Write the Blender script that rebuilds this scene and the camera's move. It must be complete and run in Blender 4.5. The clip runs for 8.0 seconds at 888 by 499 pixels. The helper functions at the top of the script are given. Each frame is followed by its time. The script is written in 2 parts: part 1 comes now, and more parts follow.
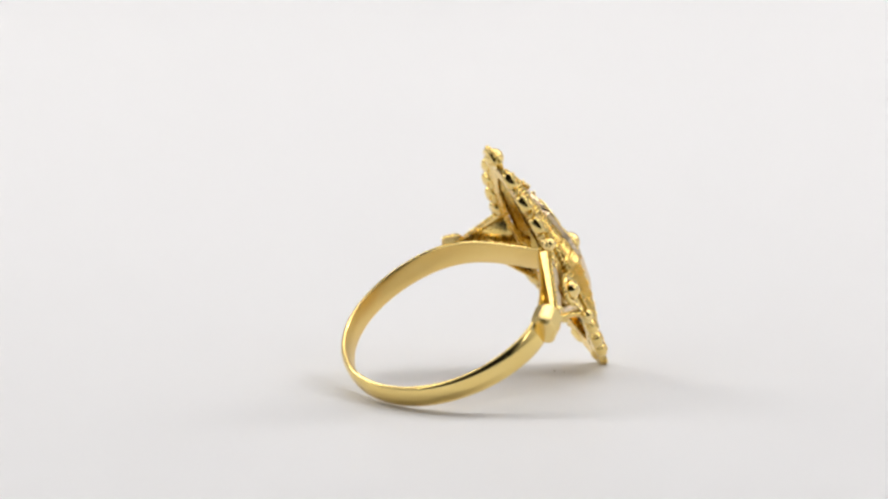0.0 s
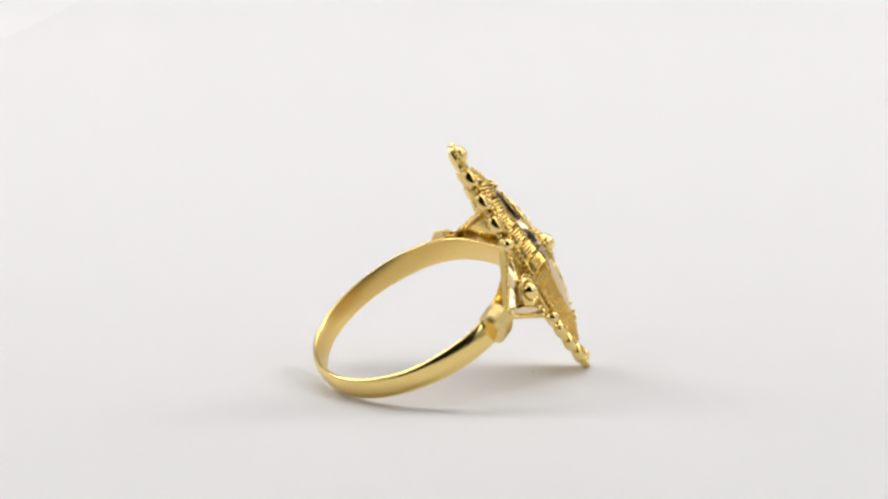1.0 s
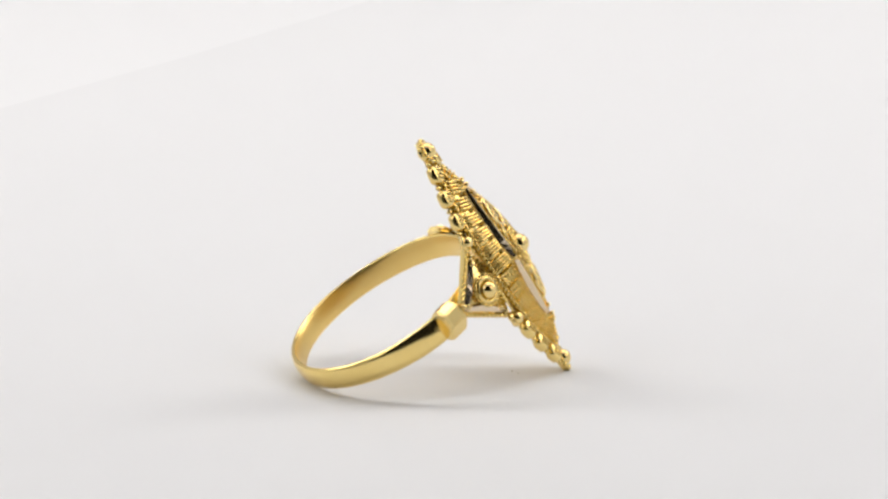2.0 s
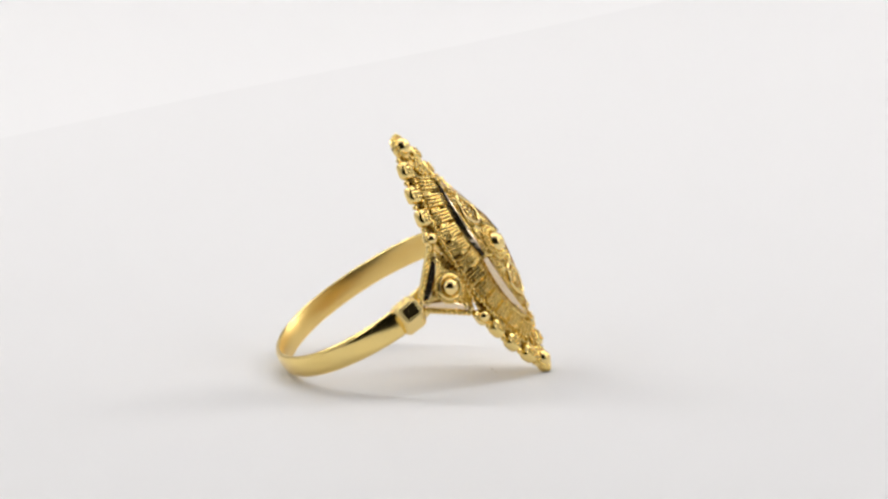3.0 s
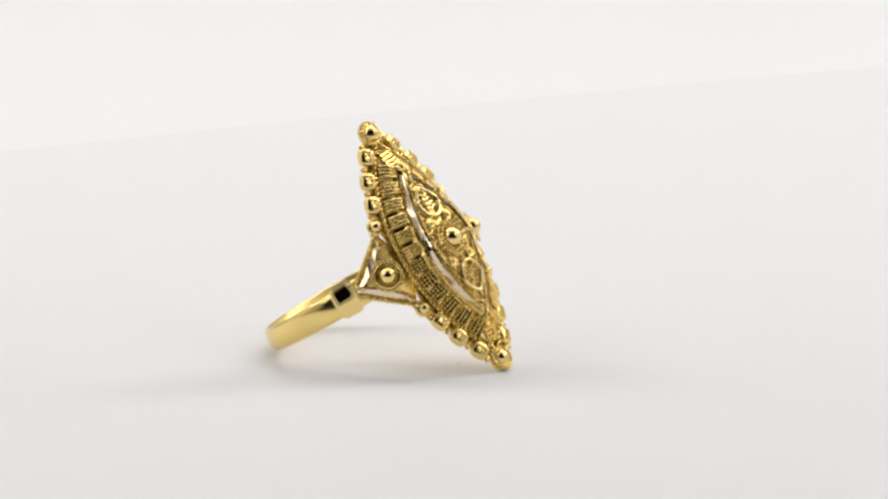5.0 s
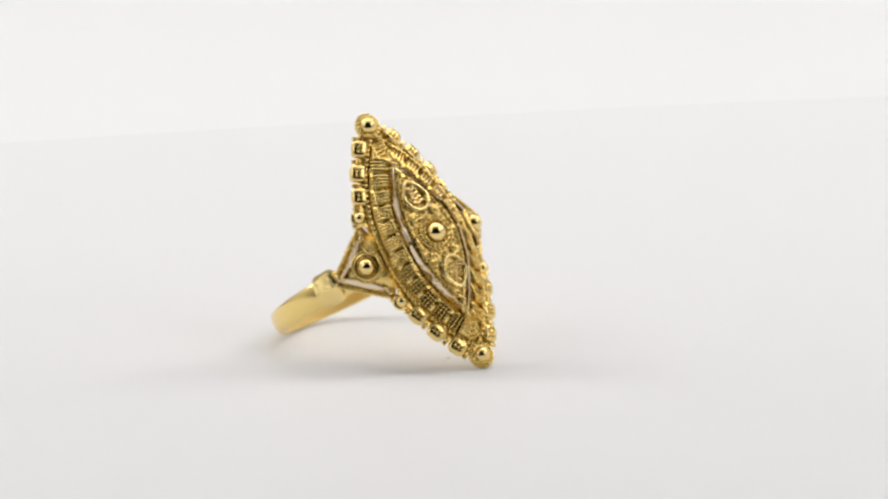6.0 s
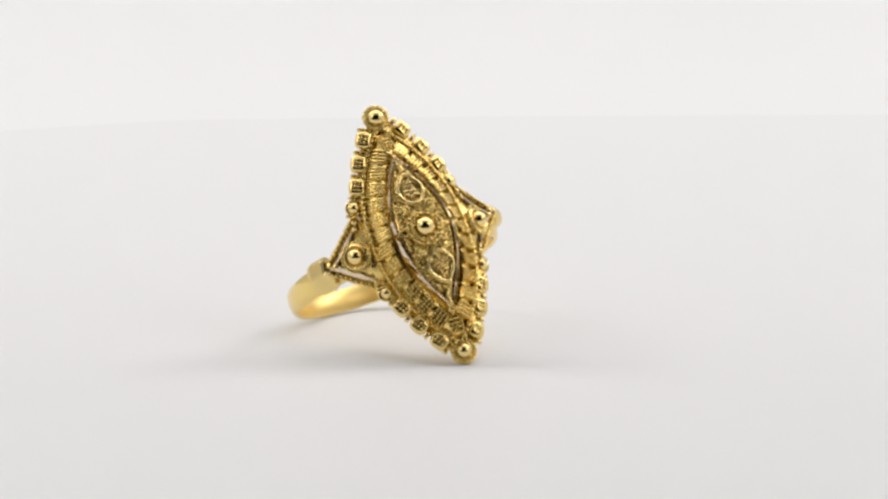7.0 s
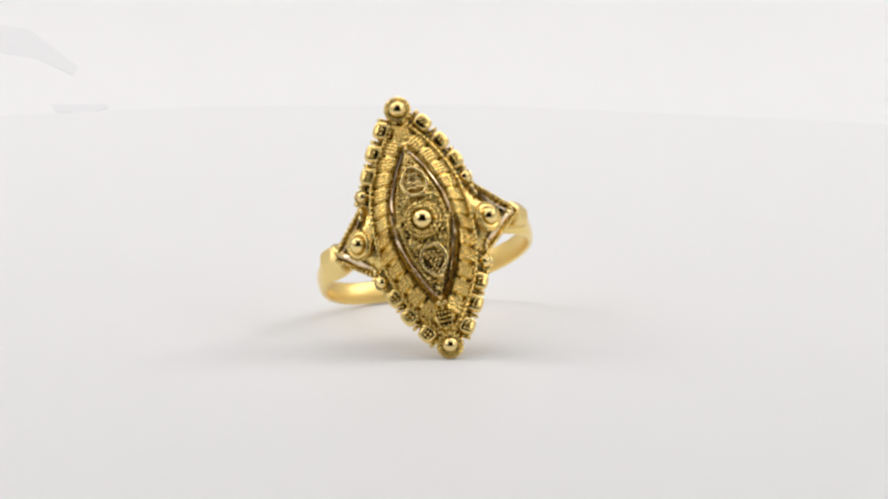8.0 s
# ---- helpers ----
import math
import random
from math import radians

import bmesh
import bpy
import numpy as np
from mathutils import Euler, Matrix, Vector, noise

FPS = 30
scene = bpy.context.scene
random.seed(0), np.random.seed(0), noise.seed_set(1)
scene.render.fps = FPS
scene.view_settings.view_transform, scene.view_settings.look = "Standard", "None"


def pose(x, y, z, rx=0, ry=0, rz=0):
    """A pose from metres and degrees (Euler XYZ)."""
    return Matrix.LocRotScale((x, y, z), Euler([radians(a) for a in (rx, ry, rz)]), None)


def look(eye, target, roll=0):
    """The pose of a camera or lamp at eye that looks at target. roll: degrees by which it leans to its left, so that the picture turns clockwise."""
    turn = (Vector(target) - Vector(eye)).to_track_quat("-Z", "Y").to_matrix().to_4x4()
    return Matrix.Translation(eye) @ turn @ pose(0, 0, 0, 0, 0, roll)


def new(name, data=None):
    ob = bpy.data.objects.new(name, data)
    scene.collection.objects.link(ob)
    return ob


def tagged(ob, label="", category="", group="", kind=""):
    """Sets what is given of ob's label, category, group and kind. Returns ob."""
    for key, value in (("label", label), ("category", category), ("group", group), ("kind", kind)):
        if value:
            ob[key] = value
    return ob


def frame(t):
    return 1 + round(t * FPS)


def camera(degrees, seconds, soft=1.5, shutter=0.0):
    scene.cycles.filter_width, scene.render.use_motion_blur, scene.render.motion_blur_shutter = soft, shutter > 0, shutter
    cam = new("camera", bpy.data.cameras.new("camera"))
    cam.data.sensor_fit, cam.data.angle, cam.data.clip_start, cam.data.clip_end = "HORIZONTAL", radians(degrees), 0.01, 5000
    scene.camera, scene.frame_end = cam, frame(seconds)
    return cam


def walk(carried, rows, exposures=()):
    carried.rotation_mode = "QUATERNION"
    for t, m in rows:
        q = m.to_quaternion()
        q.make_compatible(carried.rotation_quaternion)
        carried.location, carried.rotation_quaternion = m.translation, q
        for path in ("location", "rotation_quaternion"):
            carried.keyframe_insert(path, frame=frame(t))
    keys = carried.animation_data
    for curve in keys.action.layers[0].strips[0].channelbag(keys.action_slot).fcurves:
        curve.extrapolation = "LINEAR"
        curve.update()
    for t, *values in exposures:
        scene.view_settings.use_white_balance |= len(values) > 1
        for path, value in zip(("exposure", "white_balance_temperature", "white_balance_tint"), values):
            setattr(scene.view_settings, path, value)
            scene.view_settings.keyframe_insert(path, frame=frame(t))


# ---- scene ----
# Lengths of the ring are in units of U metres; the turntable's axis stands at the origin, its top at z = 0.
U = 0.00195

# ---- camera ----
EYE = Vector((0, -190.287, 47.605)) * U
YAW, PITCH = 0.02209, 0.22147
AHEAD = Vector((-math.sin(YAW) * math.cos(PITCH), math.cos(YAW) * math.cos(PITCH), -math.sin(PITCH)))
cam = camera(12.0, 8.0, soft=2.55)
VIEW = look(EYE, EYE + AHEAD, -0.955)
walk(cam, [(0.0, VIEW), (8.0, VIEW)], exposures=[(0.0, -0.01), (6.0, -0.01), (6.6, -0.06), (8.0, -0.05)])

# ---- light ----
world = bpy.data.worlds.new("dim_room")
world.use_nodes = True
world.node_tree.nodes["Background"].inputs["Color"].default_value = (1.0, 0.96, 0.92, 1)
world.node_tree.nodes["Background"].inputs["Strength"].default_value = 0.015
scene.world = world
scene.view_settings.exposure = 0.0


def softbox(name, x, y, z, tx, ty, tz, w, h, watts, colour=(1, 0.982, 0.98)):
    data = bpy.data.lights.new(name, "AREA")
    data.shape, data.size, data.size_y, data.energy, data.color = "RECTANGLE", w, h, watts, colour
    ob = new(name, data)
    ob.matrix_world = look((x, y, z), (tx, ty, tz))
    return ob


softbox("tent_lamp_west", -0.36, 0.16, 0.36, 0, 0.06, 0, 0.10, 0.34, 0.85)
softbox("tent_lamp_east", 0.36, 0.16, 0.36, 0, 0.06, 0, 0.10, 0.34, 0.85)
softbox("tent_lamp_top", 0, 0.22, 0.52, 0, 0.12, 0, 0.46, 0.34, 1.10)
softbox("tent_lamp_front_west", -0.40, -0.26, 0.36, 0, 0.06, 0, 0.12, 0.30, 0.36)
softbox("tent_lamp_front_east", 0.40, -0.26, 0.36, 0, 0.06, 0, 0.12, 0.30, 0.36)


# ---- materials ----
def material(name, colour, rough, metal=0.0):
    m = bpy.data.materials.new(name)
    m.use_nodes = True
    b = m.node_tree.nodes["Principled BSDF"]
    b.inputs["Base Color"].default_value = (*colour, 1)
    b.inputs["Roughness"].default_value = rough
    b.inputs["Metallic"].default_value = metal
    return m, m.node_tree, b


def gold(name, colour, colour2, rough, rough2, bump, grain):
    """Gold with patchy alloy tone, fine grain in the gloss and hammered or cast relief."""
    m, nt, b = material(name, colour, rough, 1.0)
    co = nt.nodes.new("ShaderNodeTexCoord")
    big = nt.nodes.new("ShaderNodeTexNoise")
    big.inputs["Scale"].default_value = 420
    big.inputs["Detail"].default_value = 3
    fine = nt.nodes.new("ShaderNodeTexNoise")
    fine.inputs["Scale"].default_value = grain
    fine.inputs["Detail"].default_value = 4
    nt.links.new(co.outputs["Object"], big.inputs["Vector"])
    nt.links.new(co.outputs["Object"], fine.inputs["Vector"])
    mix = nt.nodes.new("ShaderNodeMix")
    mix.data_type = "RGBA"
    mix.inputs["A"].default_value, mix.inputs["B"].default_value = (*colour, 1), (*colour2, 1)
    nt.links.new(big.outputs["Fac"], mix.inputs["Factor"])
    nt.links.new(mix.outputs["Result"], b.inputs["Base Color"])
    ramp = nt.nodes.new("ShaderNodeMapRange")
    ramp.inputs["From Min"].default_value, ramp.inputs["From Max"].default_value = 0.3, 0.7
    ramp.inputs["To Min"].default_value, ramp.inputs["To Max"].default_value = rough, rough2
    nt.links.new(fine.outputs["Fac"], ramp.inputs["Value"])
    nt.links.new(ramp.outputs["Result"], b.inputs["Roughness"])
    bp = nt.nodes.new("ShaderNodeBump")
    bp.inputs["Strength"].default_value = bump
    bp.inputs["Distance"].default_value = 0.00006
    nt.links.new(fine.outputs["Fac"], bp.inputs["Height"])
    nt.links.new(bp.outputs["Normal"], b.inputs["Normal"])
    return m


GOLD = gold("polished_gold", (0.915, 0.71, 0.28), (0.885, 0.66, 0.23), 0.13, 0.20, 0.10, 2500)
SATIN = gold("satin_gold", (0.91, 0.685, 0.265), (0.88, 0.635, 0.215), 0.34, 0.44, 0.15, 5000)
CAST = gold("cast_gold", (0.915, 0.705, 0.26), (0.875, 0.635, 0.19), 0.13, 0.24, 0.32, 5500)
BEAD = gold("bright_bead_gold", (0.925, 0.73, 0.32), (0.895, 0.68, 0.27), 0.06, 0.14, 0.05, 2500)
GRAIN = gold("grained_gold", (0.915, 0.69, 0.25), (0.875, 0.63, 0.19), 0.20, 0.32, 0.38, 4200)
PALE = gold("pale_polished_gold", (0.86, 0.72, 0.52), (0.80, 0.64, 0.42), 0.15, 0.25, 0.08, 2000)


def paper(name, a, b2):
    m, nt, b = material(name, a, 0.55)
    b.inputs["Specular IOR Level"].default_value = 0.3
    co = nt.nodes.new("ShaderNodeTexCoord")
    n1 = nt.nodes.new("ShaderNodeTexNoise")
    n1.inputs["Scale"].default_value, n1.inputs["Detail"].default_value = 14, 5
    nt.links.new(co.outputs["Object"], n1.inputs["Vector"])
    mix = nt.nodes.new("ShaderNodeMix")
    mix.data_type = "RGBA"
    mix.inputs["A"].default_value, mix.inputs["B"].default_value = (*a, 1), (*b2, 1)
    nt.links.new(n1.outputs["Fac"], mix.inputs["Factor"])
    nt.links.new(mix.outputs["Result"], b.inputs["Base Color"])
    n2 = nt.nodes.new("ShaderNodeTexNoise")
    n2.inputs["Scale"].default_value, n2.inputs["Detail"].default_value = 1800, 3
    nt.links.new(co.outputs["Object"], n2.inputs["Vector"])
    bp = nt.nodes.new("ShaderNodeBump")
    bp.inputs["Strength"].default_value, bp.inputs["Distance"].default_value = 0.12, 0.00005
    nt.links.new(n2.outputs["Fac"], bp.inputs["Height"])
    nt.links.new(bp.outputs["Normal"], b.inputs["Normal"])
    return m


SHEET = paper("white_card", (0.80, 0.798, 0.80), (0.785, 0.783, 0.785))
BOARD = paper("white_board", (0.83, 0.828, 0.83), (0.815, 0.813, 0.815))
FABRIC = paper("white_tent_fabric", (0.80, 0.795, 0.785), (0.77, 0.765, 0.755))
GREY_PATCH = paper("pale_grey_patch", (0.785, 0.782, 0.792), (0.76, 0.754, 0.766))
DUST = paper("grey_dust", (0.60, 0.57, 0.54), (0.52, 0.49, 0.47))
DARK = paper("dark_room_paint", (0.030, 0.026, 0.024), (0.024, 0.022, 0.020))


# ---- building helpers ----
def mesh_from(name, bm, mat, smooth=True, scale=U, flat=0):
    bmesh.ops.recalc_face_normals(bm, faces=bm.faces)
    bmesh.ops.scale(bm, vec=(scale,) * 3, verts=bm.verts)
    data = bpy.data.meshes.new(name)
    if smooth:
        for i, f in enumerate(bm.faces):
            f.smooth = i >= flat
    bm.to_mesh(data)
    bm.free()
    data.materials.append(mat)
    return data


def part(name, bm, mat, parent, label="", smooth=True, flat=0):
    """Links bm as one mesh under parent; its first faces, as many as flat says, keep hard edges."""
    ob = new(name, mesh_from(name, bm, mat, smooth, U, flat))
    ob.parent = parent
    if label:
        tagged(ob, label)
    return ob


def put(name, data, parent, m, label=""):
    """One more object on a shared mesh; m is in ring units."""
    ob = new(name, data)
    ob.parent = parent
    m = m.copy()
    m.translation = m.translation * U
    ob.matrix_local = m
    if label:
        tagged(ob, label)
    return ob


def axes(o, x, z):
    """A pose at o whose x axis follows x and whose z axis leans towards z."""
    x = Vector(x).normalized()
    y = Vector(z).cross(x).normalized()
    z = x.cross(y)
    m = Matrix((x, y, z)).transposed().to_4x4()
    m.translation = Vector(o)
    return m


def tube(bm, pts, r, n=8, closed=False):
    """A round wire along pts; r is a number or a list."""
    pts = [Vector(p) for p in pts]
    k = len(pts)
    rings, prev = [], None
    for i, p in enumerate(pts):
        a = pts[(i + 1) % k] if closed or i + 1 < k else p
        b = pts[i - 1] if closed or i else p
        d = (a - b).normalized()
        if prev is None:
            prev = d.orthogonal().normalized()
        u = (prev - d * prev.dot(d)).normalized()
        prev = u
        v = d.cross(u)
        rr = r[i] if isinstance(r, (list, tuple)) else r
        rings.append([bm.verts.new(p + (u * math.cos(w) + v * math.sin(w)) * rr) for w in (2 * math.pi * j / n for j in range(n))])
    for i in range(k if closed else k - 1):
        p, q = rings[i], rings[(i + 1) % k]
        for j in range(n):
            bm.faces.new((p[j], p[(j + 1) % n], q[(j + 1) % n], q[j]))
    if not closed:
        bm.faces.new(rings[0][::-1])
        bm.faces.new(rings[-1])


def resample(pts, step, closed=False):
    pts = [Vector(p) for p in pts]
    if closed:
        pts.append(pts[0])
    lens = [0.0]
    for a, b in zip(pts, pts[1:]):
        lens.append(lens[-1] + (b - a).length)
    n = max(2, round(lens[-1] / step))
    out, j = [], 0
    for i in range(n + (0 if closed else 1)):
        d = lens[-1] * i / n
        while j < len(pts) - 2 and lens[j + 1] < d:
            j += 1
        f = (d - lens[j]) / max(1e-9, lens[j + 1] - lens[j])
        out.append(pts[j].lerp(pts[j + 1], min(1, f)))
    return out


def rope(bm, pts, r, pitch=0.3, closed=False, up=(0, 0, 1)):
    """Two strands twisted round each other along pts."""
    fine = resample(pts, pitch / 7, closed)
    up, k = Vector(up), len(fine)
    turns = max(1, round(k / 14))
    for s in (0, math.pi):
        line = []
        for i, p in enumerate(fine):
            a = fine[(i + 1) % k] if closed or i + 1 < k else p
            b = fine[i - 1] if closed or i else p
            d = (a - b).normalized()
            u = up.cross(d).normalized()
            w = 2 * math.pi * turns * i / k + s
            line.append(p + (u * math.cos(w) + d.cross(u) * math.sin(w)) * r * 0.5)
        tube(bm, line, r * 0.56, 5, closed)


def ball(bm, c, r, seg=12, sq=(1, 1, 1)):
    m = Matrix.Translation(c) @ Matrix.Diagonal((*sq, 1))
    bmesh.ops.create_uvsphere(bm, u_segments=seg, v_segments=max(5, seg * 2 // 3), radius=r, matrix=m)


def bit(bm, c, r):
    """A granule."""
    bmesh.ops.create_icosphere(bm, subdivisions=1, radius=r, matrix=Matrix.Translation(c))


def pillow(bm, a, b, c, p, m, seg=20):
    """A superellipsoid with half axes a, b, c."""
    f = lambda v: math.copysign(abs(v) ** (2 / p), v)
    rows, n2 = [], seg // 2
    for i in range(1, n2):
        ph = math.pi * i / n2
        rows.append([bm.verts.new(m @ Vector((a * f(math.sin(ph)) * f(math.cos(th)), b * f(math.sin(ph)) * f(math.sin(th)), c * f(math.cos(ph)))))
                     for th in (2 * math.pi * (j + 0.5) / seg for j in range(seg))])
    top, low = bm.verts.new(m @ Vector((0, 0, c))), bm.verts.new(m @ Vector((0, 0, -c)))
    for j in range(seg):
        k = (j + 1) % seg
        bm.faces.new((top, rows[0][j], rows[0][k]))
        bm.faces.new((low, rows[-1][k], rows[-1][j]))
        for p1, p2 in zip(rows, rows[1:]):
            bm.faces.new((p1[j], p2[j], p2[k], p1[k]))


def block(bm, corners, up, bevel=0.03):
    """A slab on four corners, raised by the vectors in up, with chamfered top edges."""
    corners, up = [Vector(c) for c in corners], [Vector(u) for u in up]
    mid = sum(corners, Vector()) / 4
    low = [bm.verts.new(c) for c in corners]
    sh = [bm.verts.new(c + u * 0.7) for c, u in zip(corners, up)]
    top = [bm.verts.new(c + u + (mid - c).normalized() * bevel) for c, u in zip(corners, up)]
    for a, b in ((low, sh), (sh, top)):
        for j in range(4):
            k = (j + 1) % 4
            bm.faces.new((a[j], a[k], b[k], b[j]))
    bm.faces.new(top)
    bm.faces.new(low[::-1])


def ribbon(bm, pts, across, w, h):
    """A flat strip along pts: across gives its width direction at each point."""
    rows = []
    for i, p in enumerate(pts):
        d = (pts[min(i + 1, len(pts) - 1)] - pts[max(i - 1, 0)]).normalized()
        a = Vector(across[i]).normalized()
        n = d.cross(a).normalized()
        ww = w[i] if isinstance(w, list) else w
        rows.append([bm.verts.new(p + a * x * ww / 2 + n * y * h / 2) for x, y in ((-1, -0.5), (-0.8, 1), (0.8, 1), (1, -0.5), (0.8, -1), (-0.8, -1))])
    for p, q in zip(rows, rows[1:]):
        for j in range(6):
            bm.faces.new((p[j], p[(j + 1) % 6], q[(j + 1) % 6], q[j]))
    bm.faces.new(rows[0][::-1])
    bm.faces.new(rows[-1])


# ---- the place: light tent, board, turning card ----
def slab(name, x0, x1, y0, y1, z0, z1, mat, label):
    bm = bmesh.new()
    bmesh.ops.create_cube(bm, size=1, matrix=Matrix.Translation(((x0 + x1) / 2, (y0 + y1) / 2, (z0 + z1) / 2)) @ Matrix.Diagonal((x1 - x0, y1 - y0, z1 - z0, 1)))
    bmesh.ops.bevel(bm, geom=bm.edges[:], offset=0.002, segments=2, affect="EDGES")
    return tagged(new(name, mesh_from(name, bm, mat, False, 1.0)), label, kind="structure")


slab("floor", -0.9, 0.9, -0.17, 0.9, -0.03, -0.0045, BOARD, "white board under the turning card")
# Unseen dark slab, added to darken what the gold reflects from the front.
slab("floor_south", -0.9, 0.9, -1.5, -0.172, -0.03, -0.0045, DARK, "unseen dark slab before the light tent, darkening reflections")
slab("wall_west", -0.46, -0.45, -0.42, 0.60, -0.004, 0.62, FABRIC, "white fabric side of a light tent")
slab("wall_east", 0.45, 0.46, -0.42, 0.60, -0.004, 0.62, FABRIC, "white fabric side of a light tent")
slab("wall_north", -0.448, 0.448, 0.60, 0.61, -0.004, 0.62, FABRIC, "white fabric back of a light tent")
slab("ceiling", -0.46, 0.46, -0.31, 0.61, 0.622, 0.632, FABRIC, "white fabric top of a light tent")
slab("wall_south", -0.9, 0.9, -1.5, -1.49, -0.004, 1.2, DARK, "dark painted wall of the room behind")


def turning_card():
    """The card on the turntable, one side cut straight; it turns with the ring."""
    bm = bmesh.new()
    cut = [(112, 17), (96, 22.5), (76, 30.5), (56, 39.5), (34, 48.5), (14, 55.5), (-4, 61), (-20, 61.5), (-44, 57), (-78, 44)]
    rim = []
    for d in np.linspace(158, 358, 64):
        k = max(0.0, min(1.0, (d - 300) / 25))
        r = 42 + 70 * k * k * (3 - 2 * k) + 40 * max(0.0, (172 - d) / 14)
        rim.append((r * math.cos(math.radians(d)), r * math.sin(math.radians(d))))
    low = [bm.verts.new((x, y, -2.0)) for x, y in cut + rim]
    side = [bm.verts.new((x, y, -0.12)) for x, y in cut + rim]
    top = [bm.verts.new((x * 0.998, y * 0.998, 0)) for x, y in cut + rim]
    n = len(top)
    for a, b in ((low, side), (side, top)):
        for j in range(n):
            bm.faces.new((a[j], a[(j + 1) % n], b[(j + 1) % n], b[j]))
    bm.faces.new(top)
    bm.faces.new(low[::-1])
    return tagged(new("turning_card", mesh_from("turning_card", bm, SHEET, False)), "white card on a turntable with one straight cut edge", "turntable")


card = turning_card()


# A thin flat piece with the outline pts, lying at height z.
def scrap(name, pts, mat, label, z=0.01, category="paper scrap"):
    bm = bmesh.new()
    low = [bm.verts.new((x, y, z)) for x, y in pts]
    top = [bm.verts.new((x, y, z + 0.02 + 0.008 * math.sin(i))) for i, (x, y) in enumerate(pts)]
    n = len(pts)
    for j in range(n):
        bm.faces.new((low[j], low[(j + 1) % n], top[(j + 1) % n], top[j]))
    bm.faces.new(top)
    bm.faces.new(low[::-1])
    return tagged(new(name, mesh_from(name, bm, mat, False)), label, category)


# Flat pieces added for faint grey smudges, outlines set to fit the camera's view.
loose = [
    scrap("grey_patch", [(-46, 108), (-38, 105.5), (-35.8, 103.6), (-30.6, 88), (-30.7, 85.1), (-34, 92), (-40, 97), (-46, 99)], GREY_PATCH, "flat pale grey patch on white board", -2.30),
    scrap("grey_patch", [(-31, 74.7), (-27.4, 74.6), (-27.1, 73.3), (-28.3, 71.6), (-30.4, 72.2)], GREY_PATCH, "small flat pale grey patch on white board", -2.30),
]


def dust_speck(x, y, w, h):
    pts = [(x + w * math.cos(a) * (1 + 0.3 * math.sin(3 * a)), y + h * math.sin(a)) for a in (2 * math.pi * i / 9 for i in range(9))]
    return scrap("dust_speck", pts, DUST, "tiny grey dust speck on white card", 0.002, category="dust")


for spot in ((-4.34, 0.68, 0.10, 0.05), (-4.75, 0.35, 0.05, 0.035)):
    loose.append(dust_speck(*spot))

# ---- the ring ----
Q = Matrix(((0.9762, -0.2166, -0.0036), (0.1053, 0.4888, -0.8660), (0.1894, 0.8451, 0.5000)))
LX = Q.col[0].normalized()
LY = (Q.col[1] - LX * LX.dot(Q.col[1])).normalized()
LZ = LX.cross(LY)
REST = Matrix((LX, LY, LZ)).transposed().to_4x4()
REST.translation = Vector((-5.184, 1.112, 5.612)) * U

BAND_X, BAND_Y, BAND_Z, BAND_A, BAND_B = -0.06, 0.172, -5.403, 5.20, 5.119


def lens_out(s):
    return Vector((2.16 * (1 - abs(s) ** 2.3), 5.35 * s, -0.16))


def lens_in(s):
    y = 4.2 * s
    return Vector((1.55 * (1 - abs(s) ** 1.9), y, 0.62 - 0.10 * abs(y)))


def mirror(v, sx):
    return Vector((v.x * sx, v.y, v.z))


def on_slope(s, v, sx, lift=0.0):
    """A point of the sloping border of the head: v from the rope line (0) to the eye (1)."""
    a, b = lens_out(s), lens_in(max(-1.0, min(1.0, s * 1.14)))
    d = lens_out(s + 0.01) - lens_out(s - 0.01)
    n = (b - a).cross(d).normalized()
    if n.z < 0:
        n = -n
    return mirror(a.lerp(b, v) + n * lift, sx)


def eye_half(y):
    return 1.26 * max(0.0, 1 - (abs(y) / 3.6) ** 1.9)


def eye_z(x, y):
    w = max(0.2, eye_half(y))
    return 0.95 - 0.135 * abs(y) + 0.08 * (1 - min(1, (x / w) ** 2))


def band_point(w):
    """The hoop's outer line: round below, drawn in under the head."""
    up = max(0.0, math.sin(w))
    x = BAND_A * math.cos(w) * (1 - 0.96 * up ** 5)
    return Vector((BAND_X + x, BAND_Y + 0.027 * x - 0.142 * math.sin(w) + 0.13 * max(0.0, -math.sin(w)) ** 2, BAND_Z + BAND_B * math.sin(w) + 0.20 * up ** 4))


def band_out(w):
    t = band_point(w + 0.01) - band_point(w - 0.01)
    return Vector((t.z, 0, -t.x)).normalized()


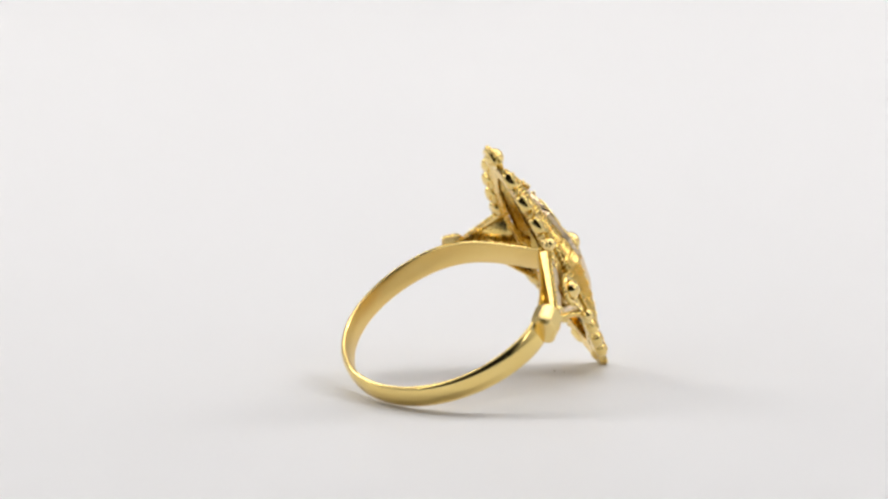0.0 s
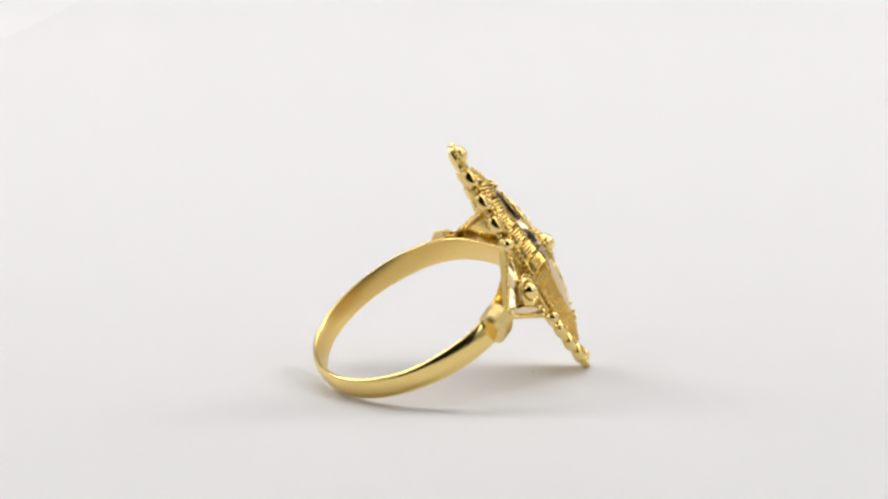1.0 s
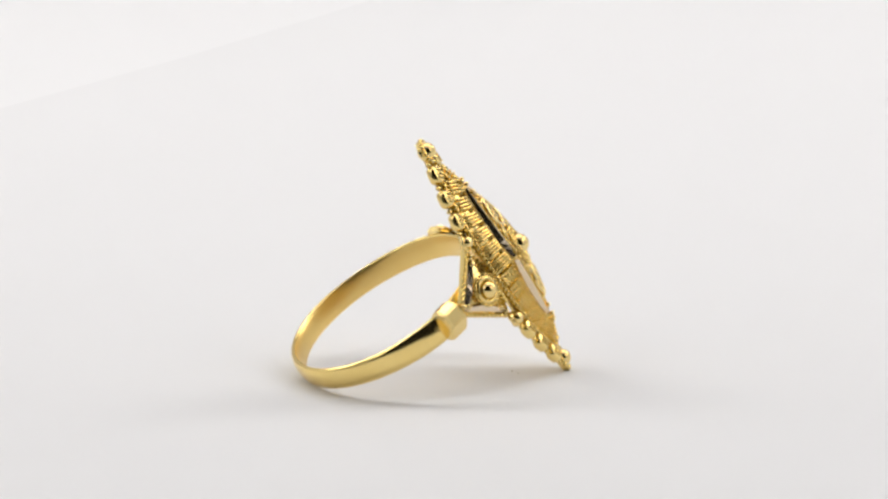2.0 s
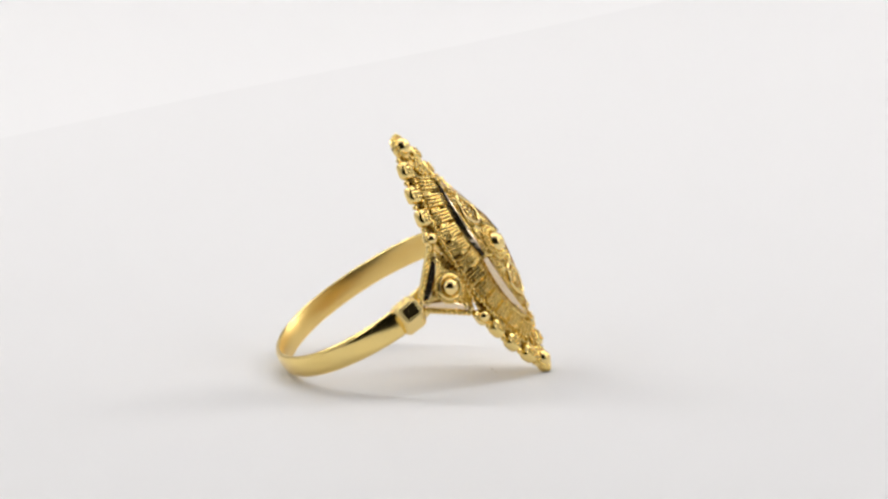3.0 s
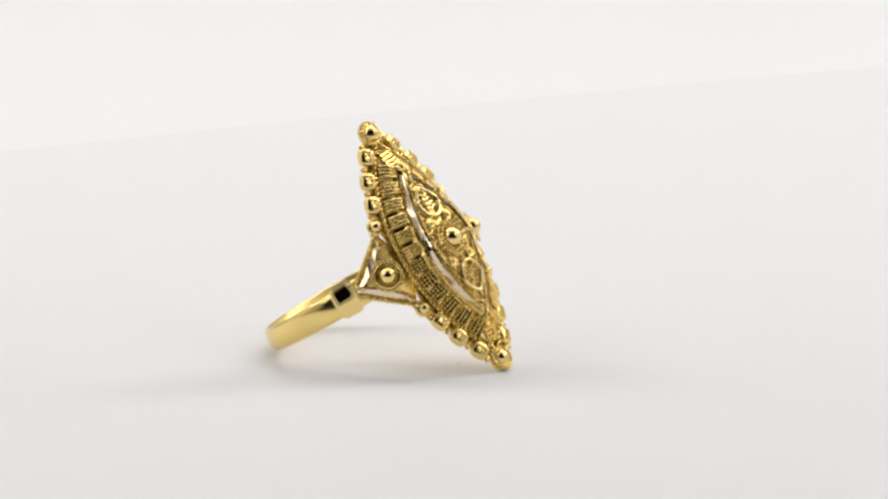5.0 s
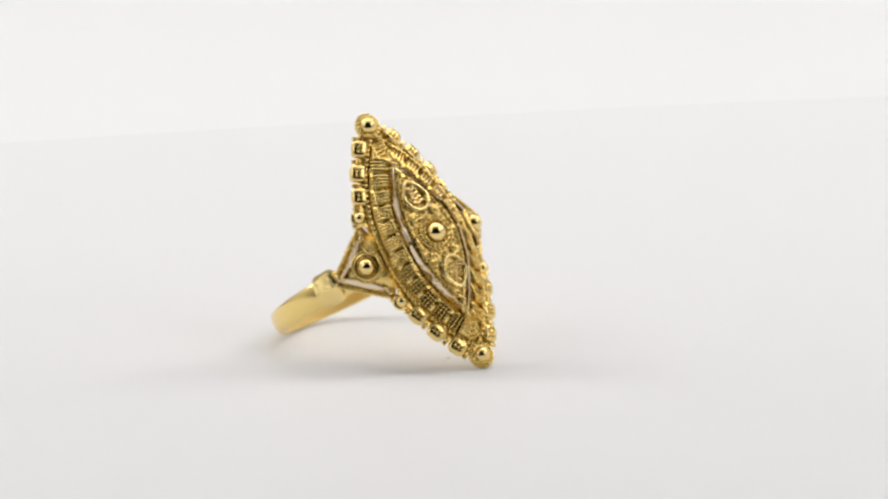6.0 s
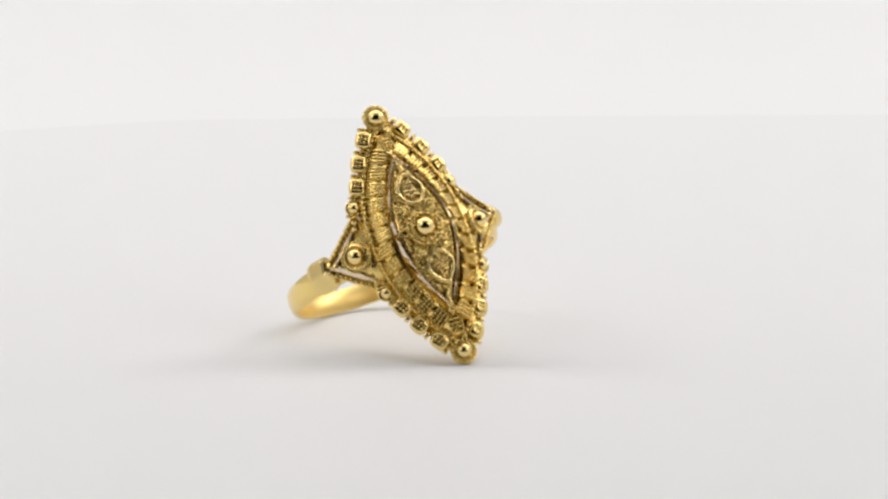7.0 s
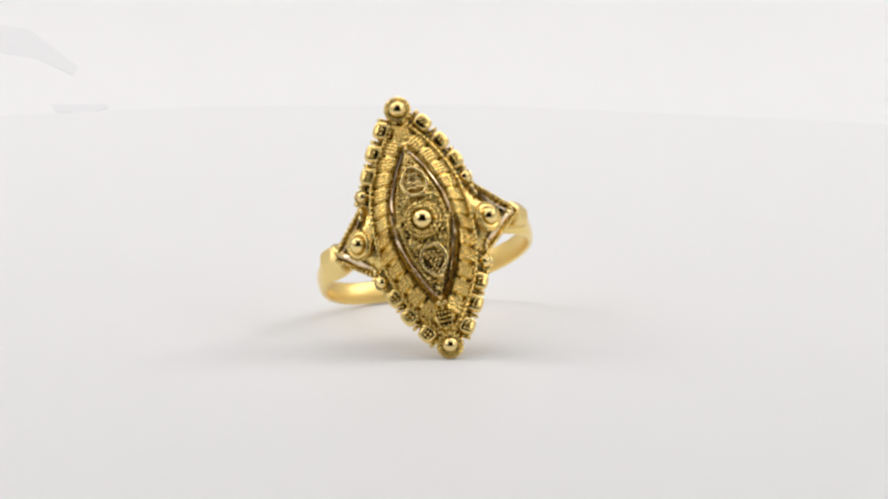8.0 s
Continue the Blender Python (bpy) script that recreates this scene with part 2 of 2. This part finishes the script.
def band_part(ring):
    """The plain half-round hoop, tapering a little to the back, with a flat inside."""
    bm = bmesh.new()
    rows, n = [], 120
    prof = [(-0.54, -0.26), (-0.59, -0.22), (-0.60, -0.15), (-0.55, -0.07), (-0.43, 0.0), (-0.24, 0.045), (0, 0.06), (0.24, 0.045), (0.43, 0.0), (0.55, -0.07), (0.60, -0.15), (0.59, -0.22), (0.54, -0.26), (0, -0.27)]
    for i in range(n):
        w = 2 * math.pi * i / n
        fat = 0.93 + 0.14 * max(0.0, math.sin(w) + 0.35)
        d, o = band_out(w), band_point(w)
        flat = 1.0 - 0.4 * max(0.0, math.sin(w)) ** 3
        rows.append([bm.verts.new(o + Vector((0, y * fat * 1.0, 0)) + d * (r if r < -0.15 else -0.15 + (r + 0.15) * flat)) for y, r in prof])
    k = len(prof)
    for i in range(n):
        p, q = rows[i], rows[(i + 1) % n]
        for j in range(k):
            bm.faces.new((p[j], p[(j + 1) % k], q[(j + 1) % k], q[j]))
    hoop = part("band", bm, GOLD, ring, "half-round polished gold hoop with a satin inside")
    hoop.data.materials.append(SATIN)
    for f in hoop.data.polygons:
        if f.index % k >= k - 2:
            f.material_index = 1


def node_pose(sx, lift=0.0):
    """Where the collar sits on the hoop; its x axis runs along the hoop to the head."""
    w = math.radians(33.0 if sx < 0 else 29.0)
    w = w if sx > 0 else math.pi - w
    o, d = band_point(w), band_out(w)
    o.y = 0.08 if sx < 0 else 0.42
    along = (band_point(w + 0.01 * sx) - band_point(w - 0.01 * sx)).normalized()
    return axes(o + d * lift, along, d)


def collar_part(ring, sx):
    """A hard-edged clasp on the hoop where the shoulder begins: two broad polished facets meet in a ridge along the hoop."""
    bm = bmesh.new()
    m = node_pose(sx, 0.27) @ Matrix.Translation((0.04, -0.05, 0)) @ Matrix.Scale(0.96 if sx < 0 else 0.74, 4)
    rows = []
    for x, f in ((-0.60, 0.76), (-0.44, 0.97), (0.40, 1.0), (0.58, 0.80)):
        rows.append([bm.verts.new(m @ Vector((x, y * f, z * (f if z > 0 else 1)))) for y, z in ((-0.74, -0.58), (-0.90, -0.26), (-0.80, 0.00), (-0.10, 0.50), (0.58, 0.36), (0.82, -0.04), (0.70, -0.58))])
    for p, q in zip(rows, rows[1:]):
        for j in range(7):
            bm.faces.new((p[j], p[(j + 1) % 7], q[(j + 1) % 7], q[j]))
    bm.faces.new(rows[0][::-1])
    bm.faces.new(rows[-1])
    bmesh.ops.bevel(bm, geom=bm.edges[:], offset=0.05, segments=2, affect="EDGES", clamp_overlap=True)
    part("collar", bm, BEAD, ring, "faceted polished gold collar on the hoop", smooth=False)


def shoulder_part(ring, sx):
    """The openwork triangle between collar and head: plate, rope edges, polished strips, ball in its cup and granules."""
    apex = node_pose(sx, 0.54) @ Vector((0.34, -0.06, 0))
    c1, c2 = Vector((sx * 2.45, 1.92, -0.50)), Vector((sx * 2.45, -1.92, -0.50))
    mid = Vector((sx * 1.9, 0, -0.05))
    plate = bmesh.new()
    inset = 0.05
    cen = (apex + c1 + c2) / 3
    ring_pts = [apex.lerp(cen, inset), c1.lerp(cen, inset), mid, c2.lerp(cen, inset)]
    down = (c1 - apex).cross(c2 - apex).normalized()
    if down.z > 0:
        down = -down
    block(plate, [p + down * 0.23 for p in ring_pts], [-down * 0.20] * 4, 0.02)
    sh = part("shoulder_plate", plate, GRAIN, ring, "sunken cast gold shoulder plate")
    for c in (c1, c2):
        bm = bmesh.new()
        rope(bm, [apex.lerp(c, 0.02), c], 0.105, 0.24, up=-down)
        part("rope_edge", bm, CAST, sh, "twisted gold wire edge")
        bm = bmesh.new()
        wall = [apex + down * 0.05, c + down * 0.05]
        block(bm, [wall[0], wall[1], wall[1] + down * 0.36, wall[0] + down * 0.16], [(cen - apex.lerp(c, 0.5)).normalized() * 0.09] * 4, 0.01)
        part("side_wall", bm, GOLD, sh, smooth=False)
        bm = bmesh.new()
        pts, acr = [], []
        for i in range(9):
            f = 0.10 + 0.80 * i / 8
            p = apex.lerp(c, f)
            inn = (cen - apex.lerp(c, 0.5)).normalized()
            pts.append(p + inn * (0.25 + 0.10 * math.sin(math.pi * i / 8)) - down * 0.02)
            acr.append(inn - down * (0.55 + 0.12 * math.sin(i * 1.1)))
        ribbon(bm, pts, acr, [0.12 + 0.24 * math.sin(math.pi * (i + 0.6) / 9.2) for i in range(9)], 0.08)
        part("polished_strip", bm, PALE, sh, "pale polished gold strip", smooth=False)
    hub = Vector((sx * 3.08, -0.03, -0.64))
    n = -down
    bm = bmesh.new()
    u, v = n.orthogonal().normalized(), None
    v = n.cross(u)
    loop = [hub + (u * math.cos(w) + v * math.sin(w)) * 0.70 for w in (2 * math.pi * i / 28 for i in range(28))]
    rope(bm, loop, 0.07, 0.2, True, n)
    part("cup_ring", bm, CAST, sh)
    bm = bmesh.new()
    loop = [hub + n * 0.0 + (u * math.cos(w) + v * math.sin(w)) * 0.54 for w in (2 * math.pi * i / 28 for i in range(28))]
    tube(bm, loop, 0.11, 8, True)
    part("cup", bm, GOLD, sh)
    bm = bmesh.new()
    ball(bm, hub + n * 0.06, 0.40, 24)
    part("ball", bm, BEAD, sh, "bright polished gold ball")
    for p in (apex.lerp(cen, 0.38), apex.lerp(cen, 0.24) + Vector((0, 0.16, 0)), c1.lerp(cen, 0.36), c1.lerp(cen, 0.20), c2.lerp(cen, 0.36), c2.lerp(cen, 0.20)):
        bm = bmesh.new()
        ball(bm, p - down * 0.02, 0.145, 12)
        part("granule", bm, BEAD, sh)


ROW = [(0.97, 5.07, -0.16), (1.58, 4.06, -0.24), (2.05, 3.03, -0.27)]
CORNER = (2.43, 2.14, -0.38)


def skew(x, y):
    """The upper half of the rim leans to one side."""
    return 0.0 if y < 0 else 0.15 if x > 0 else 0.06


def side_drop(x):
    """The rim hangs lower on one side, shaped to fit the camera's view."""
    return -0.11 * max(0.0, x)


def base_part(ring):
    """The thin back plate that carries the beads, open in the middle under the dome."""
    bm = bmesh.new()
    ys = [6.25, 5.9, 5.07, 4.06, 3.03, 2.16, 1.75, 1.2, 0]
    xs = [0.05, 0.34, 0.98, 1.57, 2.03, 2.42, 2.40, 2.28, 2.18]
    ang = [(x, y) for x, y in zip(xs, ys)] + [(x, -y) for x, y in zip(xs[:-1][::-1], ys[:-1][::-1])]
    loop = ang + [(-x, y) for x, y in ang[::-1]]
    inner = []
    for x, y in loop:
        s = max(-0.97, min(0.97, y / 5.9))
        o = lens_out(s)
        inner.append((math.copysign(max(0.02, o.x * 0.86), x), o.y * 0.93))
    z0, z1 = -0.40, -0.30
    lists = [[bm.verts.new((x + skew(x, y) * min(1.0, max(0.0, y - 2.2)), y, z + side_drop(x))) for x, y in pts] for pts, z in ((inner, z0), (loop, z0), (loop, z1), (inner, z1))]
    n = len(loop)
    for a in range(4):
        p, q = lists[a], lists[(a + 1) % 4]
        for j in range(n):
            bm.faces.new((p[j], p[(j + 1) % n], q[(j + 1) % n], q[j]))
    part("back_plate", bm, GRAIN, ring, "thin grained gold back plate", smooth=False)


def dome_part(ring):
    """The sloping shell under the tiles and the floor of the eye, hollow behind."""
    bm = bmesh.new()
    n = 44
    for sx in (-1, 1):
        rows = []
        for i in range(n + 1):
            s = -0.995 + 1.99 * i / n
            lo = mirror(lens_out(s), sx)
            rows.append([bm.verts.new(p) for p in (Vector((lo.x, lo.y, -0.40)), lo, on_slope(s, 0.5, sx, 0.0), on_slope(s, 1.0, sx, 0.0))])
        for p, q in zip(rows, rows[1:]):
            for j in range(3):
                bm.faces.new((p[j], p[j + 1], q[j + 1], q[j]))
    bmesh.ops.recalc_face_normals(bm, faces=bm.faces)
    bmesh.ops.solidify(bm, geom=bm.faces[:], thickness=0.07)
    part("dome", bm, CAST, ring, "cast gold dome with a hollow back")
    bm = bmesh.new()
    rows = []
    for i in range(33):
        y = -4.15 + 8.3 * i / 32
        w = max(0.05, eye_half(y) + 0.02)
        line = [Vector((w * f, y, eye_z(w * f, y) - 0.06)) for f in np.linspace(-1, 1, 9)]
        foot = 0.26 - 0.06 * abs(y)
        line = [Vector((-w - 0.50, y, foot - 0.12)), Vector((-w - 0.05, y, foot))] + line + [Vector((w + 0.05, y, foot)), Vector((w + 0.50, y, foot - 0.12))]
        rows.append([bm.verts.new(p) for p in line])
    for p, q in zip(rows, rows[1:]):
        for j in range(12):
            bm.faces.new((p[j], p[j + 1], q[j + 1], q[j]))
    bmesh.ops.recalc_face_normals(bm, faces=bm.faces)
    bmesh.ops.solidify(bm, geom=bm.faces[:], thickness=0.08)
    return part("eye_floor", bm, GRAIN, ring, "grained gold floor of the raised eye")


def tip_part(ring, sy):
    """A ball in a cup with a roped rim; the upper ball is the larger."""
    o = Vector((0.08 if sy > 0 else -0.03, 5.91 if sy > 0 else -5.84, 0.0))
    r = 0.43 if sy > 0 else 0.38
    bm = bmesh.new()
    tube(bm, [o + Vector((0, 0, z)) for z in (-0.42, -0.38, -0.22, -0.17)], [0.50, 0.57, 0.57, 0.52], 32)
    disc = part("tip_disc", bm, GOLD, ring, smooth=False)
    bm = bmesh.new()
    rope(bm, [o + Vector((0.54 * math.cos(w), 0.54 * math.sin(w), -0.17)) for w in (2 * math.pi * i / 32 for i in range(32))], 0.115, 0.22, True)
    part("rope_rim", bm, CAST, disc, "twisted gold wire rim")
    bm = bmesh.new()
    tube(bm, [o + Vector(((r + 0.03) * math.cos(w), (r + 0.03) * math.sin(w), -0.11)) for w in (2 * math.pi * i / 28 for i in range(28))], 0.05, 6, True)
    part("cup", bm, GOLD, disc)
    bm = bmesh.new()
    ball(bm, o + Vector((0, 0, -0.16)), r, 28)
    part("ball", bm, BEAD, disc, "bright polished gold ball")


def bead_rows(ring):
    """Three drum beads with grained tops and one ball on each of the four sides, with pins between."""
    bm = bmesh.new()
    pillow(bm, 0.43, 0.38, 0.26, 3.2, Matrix())
    ball_rows = [(x, y) for x in (-0.20, -0.01, 0.18) for y in (-0.09, 0.09)]
    for x, y in ball_rows:
        bit(bm, (x, y, 0.27), 0.08)
    drum = mesh_from("drum_bead", bm, GOLD)
    bm = bmesh.new()
    ball(bm, (0, 0, 0.03), 0.29, 20)
    tube(bm, [(0.33 * math.cos(w), 0.33 * math.sin(w), -0.06) for w in (2 * math.pi * i / 20 for i in range(20))], 0.08, 6, True)
    tube(bm, [(0, 0, -0.20), (0, 0, 0)], [0.36, 0.34], 16)
    corner = mesh_from("corner_ball", bm, BEAD)
    bm = bmesh.new()
    tube(bm, [(0, -0.34, -0.02), (0, -0.10, 0.05), (0, 0.08, 0.04), (0, 0.14, -0.01)], [0.07, 0.10, 0.11, 0.09], 7)
    pin = mesh_from("pin", bm, CAST)
    for sx in (-1, 1):
        for sy in (-1, 1):
            pts = [Vector((sx * x + skew(sx, sy), sy * y, z + side_drop(sx * x))) for x, y, z in ROW] + [Vector((sx * CORNER[0], sy * CORNER[1], CORNER[2] + side_drop(sx * CORNER[0])))]
            chain = [Vector((sx * 0.42, sy * 6.0, -0.1))] + pts + [pts[-1] + (pts[-1] - pts[-2]) * 0.75]
            for i, p in enumerate(pts):
                d = chain[i + 2] - chain[i]
                if i < 3:
                    put("drum_bead", drum, ring, axes(p + Vector((-0.04 * sx, 0, -0.06)), d, (0.25 * sx, 0, 1)))
                else:
                    put("corner_ball", corner, ring, axes(p, d, (0.1 * sx, 0, 1)))
            for a, b in zip(chain, chain[1:]):
                d = b - a
                out = Vector((d.y, -d.x, 0)).normalized()
                if out.x * sx < 0:
                    out = -out
                m = axes(a.lerp(b, 0.5) + out * 0.12 + Vector((0, 0, -0.15)), out.cross(Vector((0, 0, 1))), (0, 0, 1))
                if (m.to_3x3() @ Vector((0, 1, 0))).dot(out) < 0:
                    m = m @ pose(0, 0, 0, 0, 0, 180)
                put("pin", pin, ring, m)


def rope_lines(ring):
    for sx in (-1, 1):
        bm = bmesh.new()
        pts = [mirror(lens_out(s), sx) + Vector((sx * 0.10, 0, 0.02)) for s in np.linspace(-0.99, 0.99, 60)]
        rope(bm, pts, 0.12, 0.26)
        part("rope_line", bm, CAST, ring, "twisted gold wire round the dome")


TILES = 12


def tiles(ring):
    """Plates on the slope of the dome: ribbed towards one tip, grained towards the other."""
    for sx in (-1, 1):
        for i in range(TILES):
            a = -0.87 + 1.74 * (i + 0.08) / TILES
            b = -0.87 + 1.74 * (i + 0.92) / TILES
            ribbed = i >= TILES // 2
            up1, up2 = (0.05, 0.05) if ribbed else (0.22, 0.10)
            bm = bmesh.new()
            rim = ((a, 0.06), (b, 0.06), (b, 0.94), (a, 0.94))
            cs = [on_slope(k, v, sx, -0.04) for k, v in rim]
            ups = [on_slope(k, v, sx, up1 if k == a else up2) - c for (k, v), c in zip(rim, cs)]
            block(bm, cs, ups, 0.05)
            if ribbed:
                for k in range(4):
                    s = a + (b - a) * (0.15 + 0.70 * k / 3)
                    tube(bm, [on_slope(s, v, sx, h) for v, h in ((0.12, 0.02), (0.17, 0.12), (0.5, 0.14), (0.98, 0.14), (1.10, 0.06))], 0.066, 6)
            else:
                for k in range(4):
                    for j in range(5):
                        f = (k + 0.5) / 4
                        bit(bm, on_slope(a + (b - a) * f, 0.16 + 0.70 * j / 4, sx, up1 + (up2 - up1) * f + 0.025), 0.068)
            name = "ribbed_tile" if i >= TILES // 2 else "grained_tile"
            part(name, bm, CAST, ring, flat=10)


def end_tiles(ring):
    """One square plate at each end of the dome, where the two rows meet."""
    for sy in (-1, 1):
        bm = bmesh.new()
        block(bm, [(-0.42, sy * 4.15, 0.20), (0.42, sy * 4.15, 0.20), (0.30, sy * 4.98, -0.08), (-0.30, sy * 4.98, -0.08)], [(0, sy * 0.04, 0.07)] * 4, 0.05)
        for k in range(4):
            for j in range(4):
                x, f = (k - 1.5) * 0.16, (j + 0.5) / 4
                bit(bm, (x, sy * (4.26 + 0.78 * f), 0.33 - 0.27 * f), 0.068)
        part("end_tile", bm, CAST, ring, flat=10)


def eye(ring, floor):
    """The raised eye: polished border strips, centre ball in two rings, two teardrops and filigree."""
    for sx in (-1, 1):
        for sy in (-1, 1):
            pts, acr = [], []
            for i in range(13):
                y = sy * (0.08 + 3.50 * i / 12)
                x = sx * (eye_half(y) + 0.13)
                pts.append(Vector((x, y, 0.88 - 0.125 * abs(y))))
                acr.append(Vector((sx * (0.34 + 0.16 * math.sin(i * 1.1 + sy)), 0, -0.90)))
            bm = bmesh.new()
            ribbon(bm, pts, acr, [0.12 + 0.20 * math.sin(math.pi * (i + 2.5) / 15.5) for i in range(13)], 0.07)
            part("border_strip", bm, PALE, floor, "pale polished gold strip", smooth=False)
            bm = bmesh.new()
            pts2 = [Vector((sx * (eye_half(y) - 0.17), y, eye_z(eye_half(y), y) + 0.02)) for y in (sy * (0.1 + 2.9 * i / 20) for i in range(21))]
            rope(bm, pts2, 0.07, 0.2)
            part("filigree_wire", bm, CAST, floor)
            # a curl and a scroll beside the centre
            bm = bmesh.new()
            o = Vector((sx * 0.62, sy * 0.98, 0))
            o.z = eye_z(o.x, o.y) + 0.02
            tube(bm, [o + Vector((0.24 * f * math.cos(w) * sx, 0.24 * f * math.sin(w) * sy, 0.02)) for w, f in ((0.35 * k, 1 - 0.025 * k) for k in range(26))], 0.075, 6)
            ball(bm, o + Vector((0, 0, 0.05)), 0.11, 10)
            part("scroll", bm, CAST, floor)
    c = Vector((0, 0, eye_z(0, 0)))
    for r, t, nm in ((0.62, 0.10, "ring_wire"), (0.80, 0.085, "ring_wire")):
        bm = bmesh.new()
        rope(bm, [c + Vector((r * math.cos(w), r * math.sin(w), 0.05 if r < 0.7 else 0.0)) for w in (2 * math.pi * i / 40 for i in range(40))], t, 0.22, True)
        part(nm, bm, CAST, floor)
    bm = bmesh.new()
    ball(bm, c + Vector((0, 0, 0.02)), 0.47, 32)
    part("ball", bm, BEAD, floor, "bright polished gold ball")
    for sy in (-1, 1):
        bm = bmesh.new()
        line, off = [], 0.02 if sy > 0 else 0.12
        for i in range(36):
            w = 2 * math.pi * i / 36
            y = 1.95 + 0.74 * math.cos(w)
            x = 0.60 * math.sin(w) * (1 - 0.42 * max(0, math.cos(w)))
            line.append(Vector((x + off, sy * y, eye_z(x, y) + 0.09)))
        tube(bm, line, 0.095, 7, True)
        part("teardrop", bm, BEAD, floor, "gold wire teardrop round a grained filling")
        if sy > 0:
            for k in range(4):
                y0 = 1.62 + 0.22 * k
                h = 0.40 - 0.06 * k
                bm = bmesh.new()
                tube(bm, [Vector((x, y0 + (0.07 if j % 2 else -0.07), eye_z(x, y0) + 0.07)) for j, x in enumerate(np.linspace(-h, h, 5))], 0.078, 6)
                part("zigzag_wire", bm, BEAD, floor)
        else:
            for k in range(5):
                for j in range(4):
                    x, y = (j - 1.5) * 0.21 + (0.05 if k % 2 else -0.05), 1.58 + 0.2 * k
                    if abs(x) < 0.46 - 0.07 * k:
                        bm = bmesh.new()
                        bit(bm, (x + off, -y, eye_z(x, y) + 0.06), 0.095)
                        part("granule", bm, BEAD, floor)
    rng = random.Random(4)
    bm = bmesh.new()
    made = []
    for _ in range(2600):
        y = rng.uniform(-3.1, 3.1)
        x = rng.uniform(-1, 1) * max(0, eye_half(y) - 0.26)
        if (x * x + y * y) ** 0.5 < 0.92 or (x / 0.68) ** 2 + ((abs(y) - 2.0) / 0.86) ** 2 < 1:
            continue
        if any((x - a) ** 2 + (y - b) ** 2 < 0.034 for a, b in made):
            continue
        made.append((x, y))
        bit(bm, (x, y, eye_z(x, y) + 0.0), rng.uniform(0.075, 0.10))
    tagged(part("granulation", bm, CAST, floor, "fine gold granules"), kind="stuff")
    for sy in (-1, 1):
        for x, y in ((0.0, 3.25), (-0.30, 2.72), (0.30, 2.72), (-0.42, 1.22), (0.42, 1.22), (0.0, 3.70), (-0.16, 3.95), (0.16, 3.95)):
            bm = bmesh.new()
            z = eye_z(x, y) + 0.03
            ball(bm, (x, sy * y, z), 0.11, 10)
            part("granule", bm, BEAD, floor)


ring = new("gold_ring")
tagged(ring, "ornate yellow gold ring with a long pointed filigree head", "ring")
band_part(ring)
base_part(ring)
floor_of_eye = dome_part(ring)
for side in (-1, 1):
    collar_part(ring, side)
    shoulder_part(ring, side)
    tip_part(ring, side)
bead_rows(ring)
rope_lines(ring)
tiles(ring)
end_tiles(ring)
eye(ring, floor_of_eye)


# ---- motion ----
def turn(t):
    """The turntable's angle in degrees, nought at the end."""
    return 109.672 - 12.9676 * t + 0.12093 * t ** 2 + 0.000583 * t ** 3 - 0.003441 * t ** 4


def motions():
    times = [0.25 * i for i in range(33)]
    walk(card, [(t, pose(0, 0, 0, 0, 0, turn(t))) for t in times])
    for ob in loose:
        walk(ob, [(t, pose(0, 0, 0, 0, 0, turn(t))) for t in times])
    walk(ring, [(t, pose(0, 0, 0, 0, 0, turn(t)) @ REST) for t in times])


motions()
